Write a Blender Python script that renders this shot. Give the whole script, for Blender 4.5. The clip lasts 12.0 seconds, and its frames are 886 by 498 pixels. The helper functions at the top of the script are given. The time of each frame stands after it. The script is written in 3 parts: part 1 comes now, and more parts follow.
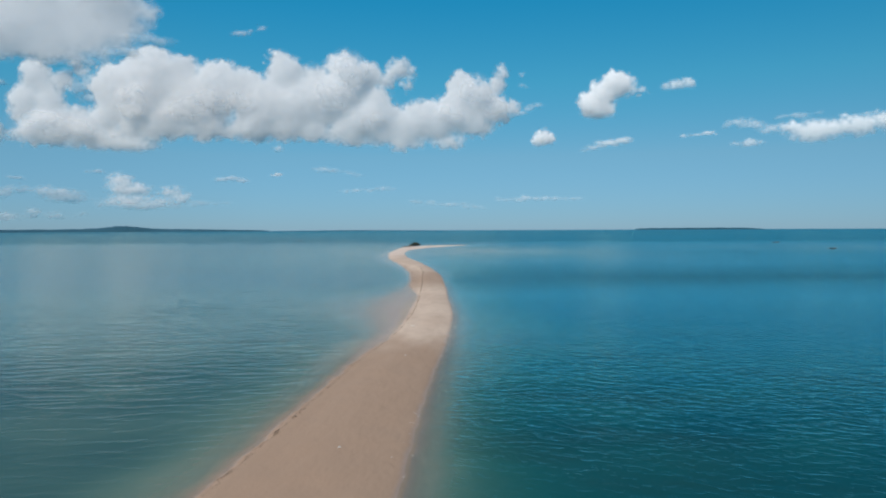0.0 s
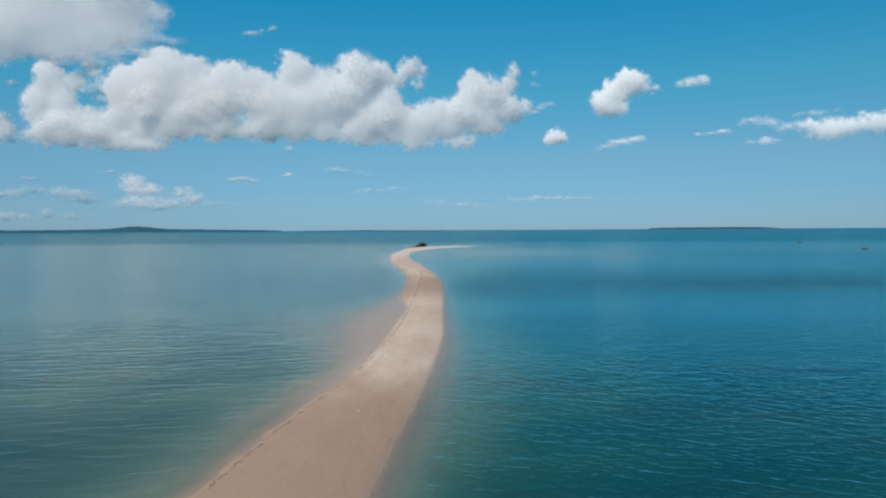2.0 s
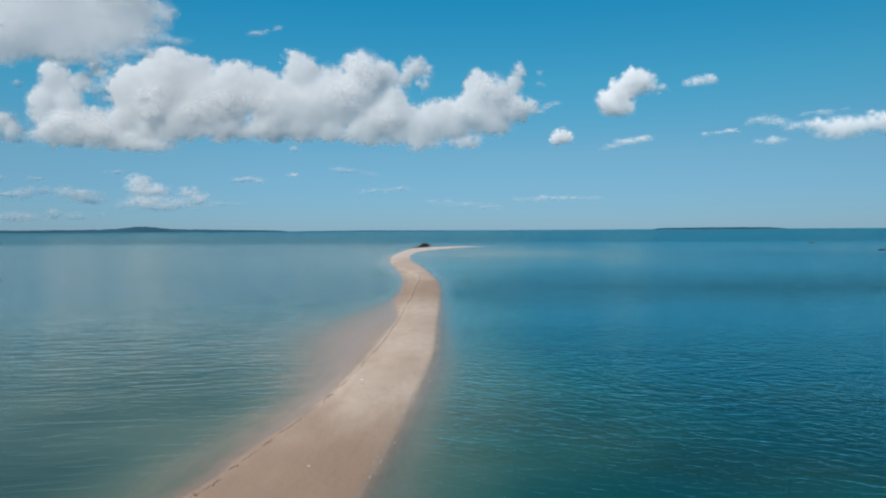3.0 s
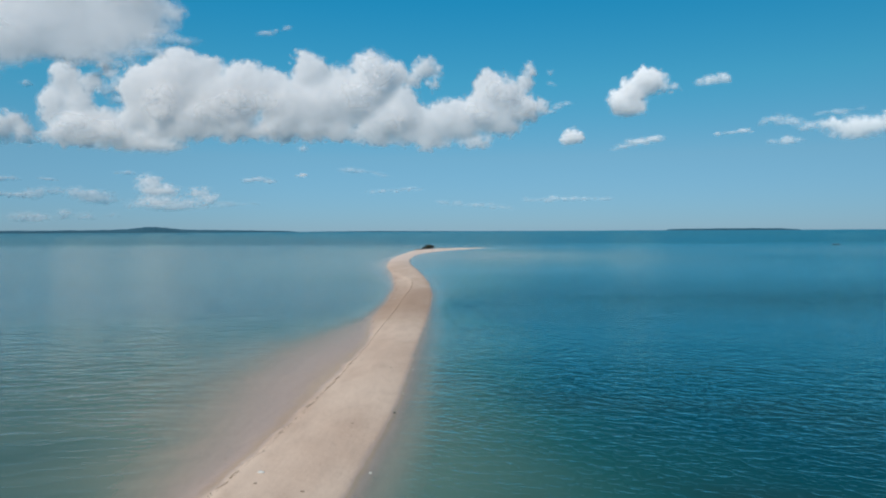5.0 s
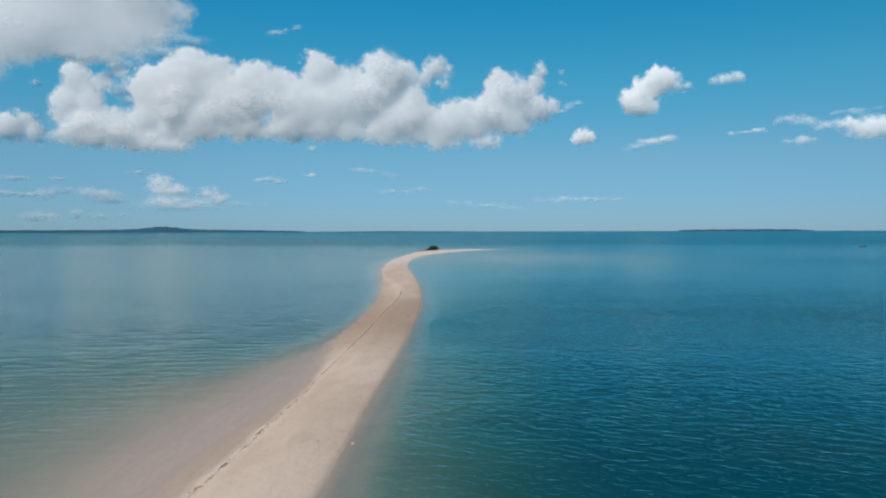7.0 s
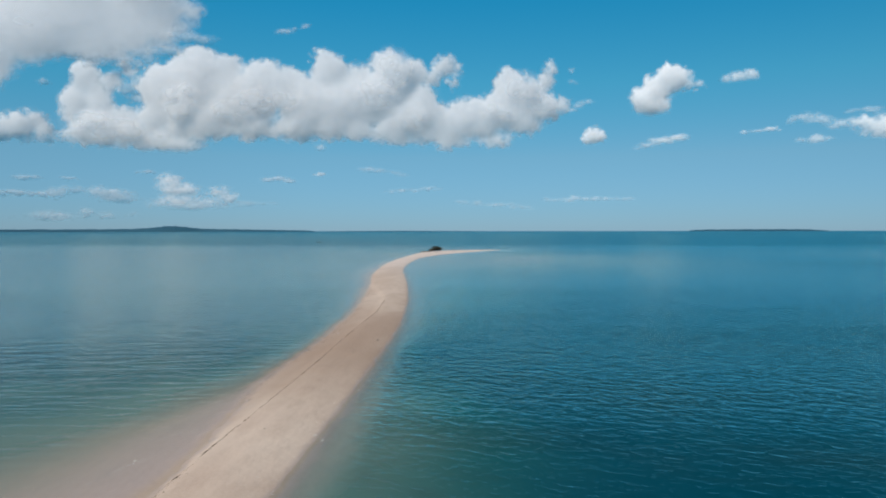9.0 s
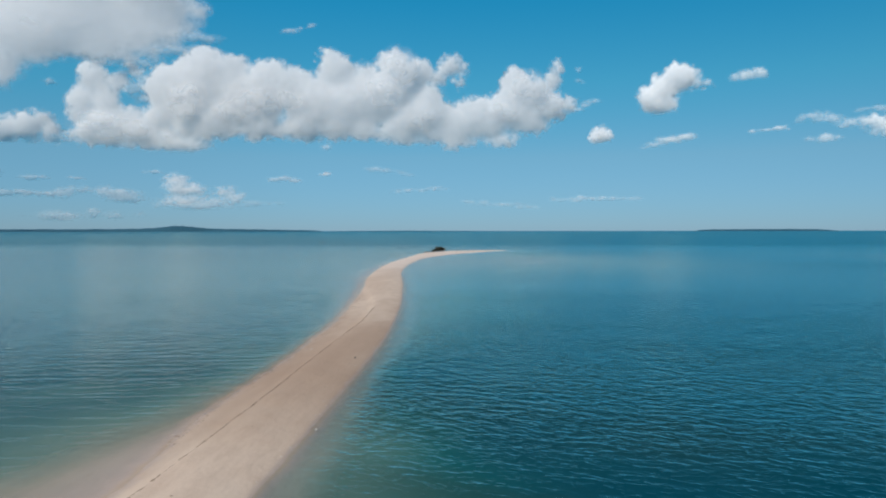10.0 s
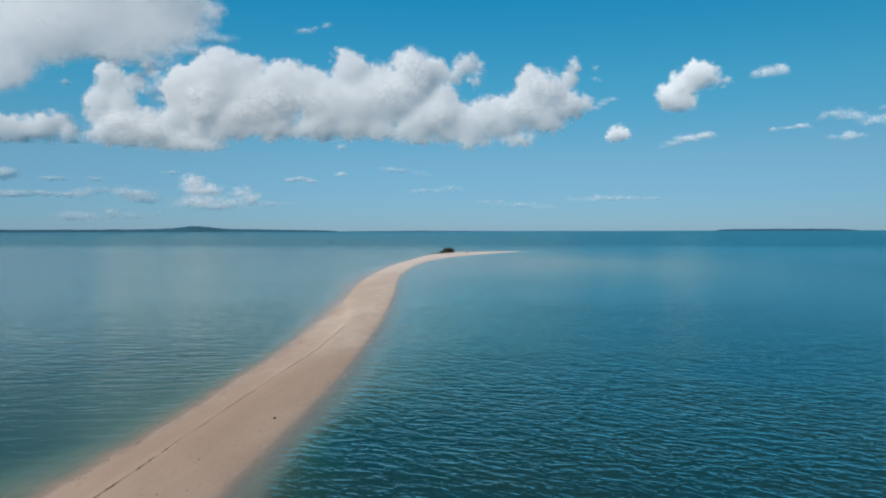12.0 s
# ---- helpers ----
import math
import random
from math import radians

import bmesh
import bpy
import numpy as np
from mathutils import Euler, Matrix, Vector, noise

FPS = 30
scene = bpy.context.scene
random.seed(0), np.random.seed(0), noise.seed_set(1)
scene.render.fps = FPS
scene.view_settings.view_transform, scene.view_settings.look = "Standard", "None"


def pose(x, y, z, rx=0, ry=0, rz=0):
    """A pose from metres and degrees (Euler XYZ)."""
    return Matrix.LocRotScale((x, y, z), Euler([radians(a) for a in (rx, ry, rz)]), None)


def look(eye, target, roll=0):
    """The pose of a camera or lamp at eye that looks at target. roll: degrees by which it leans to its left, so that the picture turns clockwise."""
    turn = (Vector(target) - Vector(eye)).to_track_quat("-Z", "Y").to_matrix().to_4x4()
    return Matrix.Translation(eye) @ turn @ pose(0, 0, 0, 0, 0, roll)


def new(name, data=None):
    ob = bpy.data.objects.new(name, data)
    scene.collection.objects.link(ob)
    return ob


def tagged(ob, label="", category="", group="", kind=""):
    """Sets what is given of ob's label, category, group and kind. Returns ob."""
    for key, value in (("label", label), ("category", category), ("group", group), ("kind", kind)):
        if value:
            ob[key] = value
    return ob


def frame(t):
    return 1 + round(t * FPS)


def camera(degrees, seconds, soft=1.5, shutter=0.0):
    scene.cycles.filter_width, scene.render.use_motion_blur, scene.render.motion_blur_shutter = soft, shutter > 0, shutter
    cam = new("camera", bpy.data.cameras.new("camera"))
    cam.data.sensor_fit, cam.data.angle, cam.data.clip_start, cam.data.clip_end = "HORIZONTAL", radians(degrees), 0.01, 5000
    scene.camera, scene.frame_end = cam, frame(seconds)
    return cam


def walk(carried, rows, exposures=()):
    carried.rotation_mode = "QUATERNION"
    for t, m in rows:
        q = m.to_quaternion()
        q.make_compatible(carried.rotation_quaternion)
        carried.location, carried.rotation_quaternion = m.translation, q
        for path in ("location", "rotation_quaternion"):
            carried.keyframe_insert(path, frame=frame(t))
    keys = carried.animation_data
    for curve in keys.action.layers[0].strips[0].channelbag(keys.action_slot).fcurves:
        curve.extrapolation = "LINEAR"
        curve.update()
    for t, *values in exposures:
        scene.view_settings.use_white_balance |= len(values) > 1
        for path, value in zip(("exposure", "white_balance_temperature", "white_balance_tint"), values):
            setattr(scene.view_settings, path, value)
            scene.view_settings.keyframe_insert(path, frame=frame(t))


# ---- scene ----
cam = camera(64.0, 12.0, soft=2.0)

# seconds, x, y, z, pitch, roll, yaw of a drone that glides forward at ten metres
PATH = [
    (0.0, 0.02, -0.01, 10.0, -1.618, 0.239, 0.002), (0.5, 0.57, 4.06, 10.0, -1.615, 0.264, 0.239),
    (1.0, 1.13, 8.23, 10.0, -1.618, 0.289, 0.481), (1.5, 1.69, 12.48, 10.0, -1.622, 0.309, 0.729),
    (2.0, 2.25, 16.77, 10.0, -1.623, 0.323, 0.975), (2.5, 2.81, 21.11, 10.0, -1.619, 0.330, 1.215),
    (3.0, 3.35, 25.47, 10.0, -1.610, 0.328, 1.438), (5.0, 5.41, 43.04, 10.0, -1.550, 0.252, 2.250),
    (5.5, 5.90, 47.44, 10.0, -1.537, 0.223, 2.462), (6.0, 6.37, 51.85, 10.0, -1.527, 0.193, 2.680),
    (6.5, 6.83, 56.26, 10.0, -1.521, 0.165, 2.896), (7.0, 7.28, 60.68, 10.0, -1.520, 0.138, 3.105),
    (9.0, 8.99, 78.43, 10.0, -1.545, 0.074, 3.881), (9.5, 9.40, 82.88, 10.0, -1.553, 0.071, 4.136),
    (10.0, 9.80, 87.34, 10.0, -1.558, 0.073, 4.408), (10.5, 10.20, 91.80, 10.0, -1.559, 0.080, 4.708),
    (11.0, 10.59, 96.24, 10.0, -1.558, 0.091, 5.042), (11.5, 10.97, 100.66, 10.0, -1.554, 0.105, 5.384),
    (12.0, 11.34, 105.04, 10.0, -1.553, 0.122, 5.721),
]
walk(cam, [(t, pose(x, y, z, 90 + p, r, w)) for t, x, y, z, p, r, w in PATH],
     exposures=[(0.0, 0.0), (12.0, 0.0)])

# ---- sky and sun ----
SUN_AZ, SUN_EL = -150.0, 48.0  # clockwise from +y, degrees
world = bpy.data.worlds.new("sky")
scene.world = world
world.use_nodes = True
wn = world.node_tree
sky = wn.nodes.new("ShaderNodeTexSky")
sky.sky_type, sky.sun_disc = "NISHITA", False
sky.sun_elevation, sky.sun_rotation = radians(SUN_EL), radians(SUN_AZ)
sky.air_density, sky.dust_density, sky.ozone_density = 0.8, 0.0, 1.2
bg = wn.nodes["Background"]
bg.inputs["Strength"].default_value = 0.105
air = wn.nodes.new("ShaderNodeMix")
air.data_type, air.blend_type = "RGBA", "MULTIPLY"
air.inputs[0].default_value = 1.0
rise = wn.nodes.new("ShaderNodeSeparateXYZ")
wn.links.new(wn.nodes.new("ShaderNodeTexCoord").outputs["Generated"], rise.inputs[0])
tone = wn.nodes.new("ShaderNodeValToRGB")  # sea haze low down, clear tropical blue above it
tone.color_ramp.elements[0].position, tone.color_ramp.elements[1].position = 0.0, 0.31
tone.color_ramp.elements[0].color, tone.color_ramp.elements[1].color = (0.240, 0.412, 0.71, 1), (0.090, 1.02, 1.155, 1)
for height, colour in ((0.10, (0.395, 0.675, 0.772, 1)), (0.20, (0.25, 0.92, 0.962, 1))):
    tone.color_ramp.elements.new(height).color = colour
wn.links.new(rise.outputs["Z"], tone.inputs[0])
wn.links.new(tone.outputs[0], air.inputs[7])
wn.links.new(sky.outputs[0], air.inputs[6])
wn.links.new(air.outputs[2], bg.inputs["Color"])
away = wn.nodes.new("ShaderNodeMapRange")  # a little darker away from the sun's side
for key, value in (("From Min", -0.25), ("From Max", 0.65), ("To Min", 0.105), ("To Max", 0.084)):
    away.inputs[key].default_value = value
wn.links.new(rise.outputs["X"], away.inputs["Value"])
wn.links.new(away.outputs[0], bg.inputs["Strength"])

sun = new("sun", bpy.data.lights.new("sun", "SUN"))
sun.data.energy, sun.data.angle, sun.data.color = 3.8, radians(0.6), (1.0, 0.92, 0.81)
sun_from = Vector((math.sin(radians(SUN_AZ)) * math.cos(radians(SUN_EL)),
                   math.cos(radians(SUN_AZ)) * math.cos(radians(SUN_EL)), math.sin(radians(SUN_EL))))
sun.matrix_world = look(sun_from * 50, (0, 0, 0))


# ---- materials ----
class Nodes:
    """A short hand for node materials."""

    def __init__(self, name):
        self.mat = bpy.data.materials.new(name)
        self.mat.use_nodes = True
        self.tree = self.mat.node_tree
        self.bsdf = self.tree.nodes["Principled BSDF"]
        self.out = self.tree.nodes["Material Output"]

    def add(self, kind, **sockets):
        node = self.tree.nodes.new(kind)
        for key, value in sockets.items():
            self.put(node, key, value)
        return node

    def put(self, node, key, value):
        socket = node.inputs[int(key[1:])] if key[0] == "i" and key[1:].isdigit() else node.inputs[key]
        if isinstance(value, bpy.types.NodeSocket):
            self.tree.links.new(value, socket)
        else:
            socket.default_value = value

    def math(self, op, a, b=0.0, clamp=False):
        node = self.add("ShaderNodeMath", i0=a, i1=b)
        node.operation, node.use_clamp = op, clamp
        return node.outputs[0]

    def place(self, scale=(1, 1, 1), turn=0.0, local=False):
        coord = self.add("ShaderNodeTexCoord") if local else self.add("ShaderNodeNewGeometry")
        source = coord.outputs["Object"] if local else coord.outputs["Position"]
        m = self.add("ShaderNodeMapping", Vector=source, Scale=[1 / k for k in scale], Rotation=(0, 0, radians(turn)))
        m.vector_type = "TEXTURE"  # turned first, then stretched along the turned axes
        return m.outputs[0]

    def noise(self, vector, scale, detail=4.0, rough=0.55):
        n = self.add("ShaderNodeTexNoise", Vector=vector, Scale=scale, Detail=detail, Roughness=rough)
        return n.outputs["Fac"]

    def ramp(self, value, lo, hi, a=0.0, b=1.0):
        n = self.add("ShaderNodeMapRange", Value=value)
        n.interpolation_type = "SMOOTHSTEP"
        for i, v in enumerate((lo, hi, a, b)):
            n.inputs[i + 1].default_value = v
        return n.outputs[0]

    def mix(self, fac, a, b):
        n = self.add("ShaderNodeMix")
        n.data_type = "RGBA"
        for i, v in ((0, fac), (6, a), (7, b)):
            self.put(n, f"i{i}", v)
        return n.outputs[2]

    def bump(self, height, distance, strength=1.0, normal=None):
        n = self.add("ShaderNodeBump", Height=height, Distance=distance, Strength=strength)
        if normal is not None:
            self.put(n, "Normal", normal)
        return n.outputs[0]


def rgb(r, g, b):
    return (r, g, b, 1.0)


def plain(name, dark, light, rough=0.8, scale=4.0, relief=0.01, metal=0.0):
    n = Nodes(name)
    at = n.place()
    a, b = n.noise(at, scale), n.noise(at, scale * 7.3, 6.0)
    n.put(n.bsdf, "Base Color", n.mix(n.ramp(n.math("ADD", n.math("MULTIPLY", a, 0.6), n.math("MULTIPLY", b, 0.4)), 0.3, 0.7),
                                      rgb(*dark), rgb(*light)))
    n.put(n.bsdf, "Roughness", rough)
    n.put(n.bsdf, "Metallic", metal)
    n.put(n.bsdf, "Normal", n.bump(b, relief))
    return n.mat


def sand_material():
    n = Nodes("coral_sand")
    at = n.place()
    z = n.add("ShaderNodeSeparateXYZ", Vector=n.add("ShaderNodeNewGeometry").outputs["Position"]).outputs["Z"]
    broad = n.noise(n.place((0.5, 0.16, 1)), 0.35, 3.0)
    patch = n.noise(n.place((1, 0.45, 1)), 0.9, 5.0)
    grain = n.noise(at, 9.0, 8.0, 0.7)
    dry = n.mix(n.ramp(broad, 0.35, 0.65), rgb(0.50, 0.352, 0.262), rgb(0.61, 0.46, 0.355))
    dry = n.mix(n.ramp(patch, 0.4, 0.75, 0.0, 0.45), dry, rgb(0.40, 0.268, 0.195))
    dry = n.mix(n.ramp(grain, 0.3, 0.75, 0.0, 0.4), dry, rgb(0.65, 0.51, 0.41))
    # tone along y: palest in a middle stretch, darker before it and beyond
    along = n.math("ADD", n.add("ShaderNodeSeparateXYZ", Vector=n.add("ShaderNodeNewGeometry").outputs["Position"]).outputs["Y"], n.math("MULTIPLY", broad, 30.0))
    dark_tone = n.math("SUBTRACT", 1.0, n.math("MULTIPLY", n.ramp(along, 68.0, 86.0), n.ramp(along, 126.0, 150.0, 1.0, 0.12)))
    dark_tone = n.math("MULTIPLY", dark_tone, n.ramp(along, 145.0, 210.0, 1.0, 0.1))
    dry = n.mix(n.math("MULTIPLY", dark_tone, 0.9), dry, rgb(0.335, 0.213, 0.142))
    dry = n.mix(n.ramp(along, 230.0, 310.0, 0.0, 0.75), dry, rgb(0.68, 0.55, 0.47))  # paler coral sand towards the far end
    wobble = n.math("ADD", z, n.math("MULTIPLY", n.math("SUBTRACT", patch, 0.5), 0.08))
    wet = n.ramp(wobble, 0.01, 0.09, 1.0, 0.0)
    n.put(n.bsdf, "Base Color", n.mix(n.ramp(z, -0.12, -0.02, 1.0, 0.0), n.mix(n.math("MULTIPLY", wet, 0.55), dry, rgb(0.35, 0.258, 0.215)), n.mix(dark_tone, rgb(0.46, 0.35, 0.33), rgb(0.31, 0.24, 0.22))))
    n.put(n.bsdf, "Roughness", n.math("SUBTRACT", 0.95, n.math("MULTIPLY", wet, 0.45)))
    fine = n.bump(grain, 0.012, 0.7)
    pits = n.bump(n.noise(n.place((1, 0.8, 1)), 2.4, 3.0, 0.6), 0.03, 0.8, fine)  # old footprints and wash marks
    n.put(n.bsdf, "Normal", n.bump(patch, 0.10, 0.8, pits))
    return n.mat


def water_material():
    n = Nodes("sea_water")
    n.tree.nodes.remove(n.bsdf)
    depth = n.add("ShaderNodeAttribute")
    depth.attribute_name = "depth"
    d = depth.outputs["Fac"]
    bed = n.add("ShaderNodeAttribute")
    bed.attribute_name = "weed"  # pale sand to the west, seagrass beds to the east
    lee = bed.outputs["Fac"]  # the bar parts the long western waves from the short eastern ripples
    north = n.add("ShaderNodeSeparateXYZ", Vector=n.add("ShaderNodeNewGeometry").outputs["Position"]).outputs["Y"]

    def crests(vector, scale, sharp=1.6):
        ridge = n.math("ABSOLUTE", n.math("SUBTRACT", n.noise(vector, scale, 1.5, 0.45), 0.5))
        return n.math("POWER", n.math("SUBTRACT", 1.0, n.math("MULTIPLY", ridge, 2.4), True), sharp)

    def added(*waves):
        total = 0.0
        for wave, high in waves:
            total = n.math("ADD", total, n.math("MULTIPLY", wave, high))
        return total

    # west: long low wavelets that come in nearly square to the bar
    west = added((crests(n.place((0.30, 1.0, 1), 8), 0.60, 2.4), 0.048), (crests(n.place((0.40, 1.0, 1), 12), 1.4, 2.0), 0.018),
                 (n.noise(n.place((0.5, 1.0, 1), 4), 4.0, 2.0), 0.008))
    # east: short steep wind ripples, their crests turned across the bar, on a slow swell
    east = added((crests(n.place((0.58, 1.0, 1), -20), 0.82, 3.0), 0.082), (crests(n.place((0.60, 1.0, 1), -30), 1.75, 2.8), 0.046),
                 (crests(n.place((0.55, 1.0, 1), -12), 3.3, 2.2), 0.026), (n.noise(n.place((0.6, 1.0, 1), 5), 5.2, 3.0, 0.6), 0.010),
                 (n.noise(n.place((0.35, 1.0, 1), -12), 0.16, 2.0, 0.5), 0.12))
    gust = n.noise(n.place((0.25, 1.0, 1), 4), 0.02, 3.0)
    fresh = n.math("MULTIPLY", n.ramp(north, 100.0, 145.0, 0.42, 1.15), n.ramp(north, 150.0, 230.0, 1.0, 0.6))  # freshest off the middle of the bar
    h = n.math("ADD", n.math("MULTIPLY", west, n.math("SUBTRACT", 1.0, lee)), n.math("MULTIPLY", n.math("MULTIPLY", east, lee), fresh))
    h = n.math("MULTIPLY", h, n.ramp(gust, 0.35, 0.7, 0.6, 1.15))
    normal = n.bump(n.math("MULTIPLY", h, n.ramp(d, 0.0, 1.0, 0.2, 1.0)), 1.0, 1.0)
    # light that comes back out of the water: over pale sand it is teal, over the deep it is blue, over weed beds olive
    patch = n.noise(n.place((0.2, 1.0, 1), 5), 0.018, 4.0)
    beds = n.noise(n.place((0.5, 1.0, 1), -15), 0.11, 4.0, 0.6)
    over = n.mix(n.math("MULTIPLY", lee, n.ramp(d, 0.3, 2.2)), rgb(0.074, 0.170, 0.146), rgb(0.004, 0.104, 0.090))
    body = n.mix(n.ramp(d, 0.5, 3.6), over, rgb(0.0003, 0.047, 0.072))
    body = n.mix(n.ramp(patch, 0.35, 0.7, 0.0, 0.3), body, rgb(0.002, 0.046, 0.047))
    ragged = n.math("ADD", north, n.math("MULTIPLY", n.math("SUBTRACT", n.noise(n.place((0.7, 1.0, 1), -15), 0.03, 3.0), 0.5), 60.0))
    meadow = n.math("MULTIPLY", n.ramp(ragged, 112.0, 134.0), n.ramp(ragged, 142.0, 195.0, 1.0, 0.0))  # the thickest weed lies off the bend
    thick = n.math("MAXIMUM", n.ramp(beds, 0.42, 0.68, 0.0, 0.4), n.math("MULTIPLY", meadow, n.ramp(beds, 0.30, 0.60, 0.36, 0.78)))
    weeds = n.math("MULTIPLY", lee, thick, True)
    body = n.mix(n.math("MULTIPLY", weeds, n.ramp(d, 0.2, 1.0)), body, rgb(0.014, 0.036, 0.030))
    body = n.mix(n.math("MULTIPLY", lee, n.ramp(north, 470.0, 640.0)), body, rgb(0.0006, 0.072, 0.108))  # clear deep water off the end of the bar
    diffuse = n.add("ShaderNodeBsdfDiffuse", Color=body)
    clear = n.add("ShaderNodeBsdfTransparent", Color=n.mix(n.math("MULTIPLY", lee, n.ramp(d, 0.25, 1.1)), rgb(0.91, 0.94, 0.94), rgb(0.60, 0.92, 0.90)))
    gone = n.math("SUBTRACT", 1.0, n.math("POWER", 2.71828, n.math("MULTIPLY", d, -1.5)), True)
    under = n.add("ShaderNodeMixShader", i0=gone, i1=clear.outputs[0], i2=diffuse.outputs[0])
    # the wavelets lie across the view of the bar, so the sky's image is drawn out along it
    along = n.add("ShaderNodeCombineXYZ", X=1.0, Y=-0.12)
    gloss = n.add("ShaderNodeBsdfAnisotropic", Color=n.mix(lee, rgb(0.86, 0.965, 0.93), rgb(0.40, 0.93, 1.0)), Roughness=0.23, Anisotropy=0.25, Normal=normal, Tangent=along.outputs[0])
    fresnel = n.add("ShaderNodeFresnel", IOR=1.33, Normal=normal)
    top = n.add("ShaderNodeMixShader", i0=n.math("MINIMUM", n.math("MULTIPLY", n.math("POWER", fresnel.outputs[0], 2.8), n.math("MULTIPLY", n.ramp(d, 0.05, 0.9, 1.5, 5.4), n.ramp(lee, 0.0, 1.0, 0.72, 1.0))), n.math("MULTIPLY", n.ramp(lee, 0.0, 1.0, 0.62, 0.70), n.ramp(north, 430.0, 620.0, 1.0, 0.66))), i1=under.outputs[0], i2=gloss.outputs[0])
    n.tree.links.new(top.outputs[0], n.out.inputs["Surface"])
    return n.mat


def cloud_material():
    n = Nodes("cloud_vapour")
    n.tree.nodes.remove(n.bsdf)
    vapour = n.add("ShaderNodeAttribute")
    vapour.attribute_name = "vapour"
    white = n.add("ShaderNodeBsdfDiffuse", Color=rgb(0.915, 0.905, 0.915))
    lit = n.add("ShaderNodeBsdfTranslucent", Color=rgb(0.915, 0.905, 0.915))
    body = n.add("ShaderNodeMixShader", i0=0.25, i1=white.outputs[0], i2=lit.outputs[0])
    clear = n.add("ShaderNodeBsdfTransparent")
    top = n.add("ShaderNodeMixShader", i0=vapour.outputs["Fac"], i1=clear.outputs[0], i2=body.outputs[0])
    n.tree.links.new(top.outputs[0], n.out.inputs["Surface"])
    return n.mat


SAND = sand_material()
WATER = water_material()
CLOUD = cloud_material()
BARK = plain("grey_bark", (0.10, 0.08, 0.06), (0.22, 0.18, 0.14), 0.9, 3.0, 0.02)
LEAF = plain("mangrove_leaf", (0.022, 0.028, 0.016), (0.06, 0.062, 0.035), 0.55, 1.5, 0.005)
DRIFT = plain("wet_driftwood", (0.05, 0.038, 0.03), (0.13, 0.10, 0.08), 0.9, 5.0, 0.01)
WRACK = plain("dry_seagrass", (0.05, 0.035, 0.025), (0.16, 0.11, 0.07), 0.95, 12.0, 0.01)
TUFT = plain("faded_seagrass", (0.15, 0.105, 0.075), (0.27, 0.195, 0.145), 0.95, 12.0, 0.01)
CORAL = plain("white_coral", (0.50, 0.47, 0.43), (0.72, 0.69, 0.65), 0.85, 30.0, 0.01)
FOAM = plain("sea_foam", (0.62, 0.64, 0.64), (0.78, 0.80, 0.80), 0.7, 20.0, 0.004)
STONE = plain("dark_stone", (0.03, 0.03, 0.03), (0.09, 0.08, 0.07), 0.8, 14.0, 0.01)
HULL = plain("dark_painted_hull", (0.03, 0.05, 0.07), (0.07, 0.09, 0.11), 0.5, 3.0, 0.004)
BAMBOO = plain("weathered_bamboo", (0.16, 0.13, 0.08), (0.30, 0.25, 0.16), 0.7, 5.0, 0.004)
# green woods with the blue of distance haze put into the base colour
HAZY_WOODS = plain("hazy_coastal_woods", (0.009, 0.066, 0.105), (0.018, 0.085, 0.130), 0.9, 0.004, 0.5)


# ---- helpers for meshes ----
def mesh_of(name, verts, faces, material, smooth=True):
    me = bpy.data.meshes.new(name)
    me.from_pydata([tuple(v) for v in verts], [], faces)
    me.materials.append(material)
    if smooth:
        me.polygons.foreach_set("use_smooth", [True] * len(me.polygons))
    return me


def part(name, bm, material, parent=None, label="", smooth=True):
    me = bpy.data.meshes.new(name)
    bm.to_mesh(me)
    bm.free()
    me.materials.append(material)
    if smooth:
        me.polygons.foreach_set("use_smooth", [True] * len(me.polygons))
    ob = new(name, me)
    ob.parent = parent
    return tagged(ob, label)


def grid_faces(rows, cols):
    i = np.arange((rows - 1) * cols).reshape(rows - 1, cols)[:, :-1].ravel()
    return np.stack([i, i + 1, i + cols + 1, i + cols], 1)


def sheet(name, xyz, rows, cols, material):
    faces = grid_faces(rows, cols)
    me = bpy.data.meshes.new(name)
    me.vertices.add(len(xyz))
    me.vertices.foreach_set("co", xyz.astype(np.float32).ravel())
    me.loops.add(faces.size)
    me.loops.foreach_set("vertex_index", faces.astype(np.int32).ravel())
    me.polygons.add(len(faces))
    me.polygons.foreach_set("loop_start", np.arange(0, faces.size, 4, dtype=np.int32))
    me.update(calc_edges=True)
    me.validate()
    me.polygons.foreach_set("use_smooth", [True] * len(me.polygons))
    me.materials.append(material)
    return new(name, me)


def spline(points, steps=8):
    """A Catmull-Rom curve through the points."""
    p = np.array(points, float)
    p = np.vstack([2 * p[0] - p[1], p, 2 * p[-1] - p[-2]])
    out = []
    for a, b, c, d in zip(p, p[1:], p[2:], p[3:]):
        for s in np.arange(steps) / steps:
            out.append(0.5 * (2 * b + (c - a) * s + (2 * a - 5 * b + 4 * c - d) * s * s + (3 * b - a - 3 * c + d) * s ** 3))
    return np.array(out + [p[-2]])


def wave_noise(x, y, size, seed):
    """A smooth field of about -1 to 1 out of a few turned sines."""
    r = np.random.RandomState(seed)
    total = np.zeros_like(x)
    for k in range(7):
        a, f, ph = r.uniform(0, 6.28), r.uniform(0.6, 1.7) * 6.28 / size, r.uniform(0, 6.28, 2)
        total += np.sin((x * math.cos(a) + y * math.sin(a)) * f + ph[0] + 1.3 * np.sin(0.4 * f * (y * math.cos(a) - x * math.sin(a)) + ph[1]))
    return total / 4


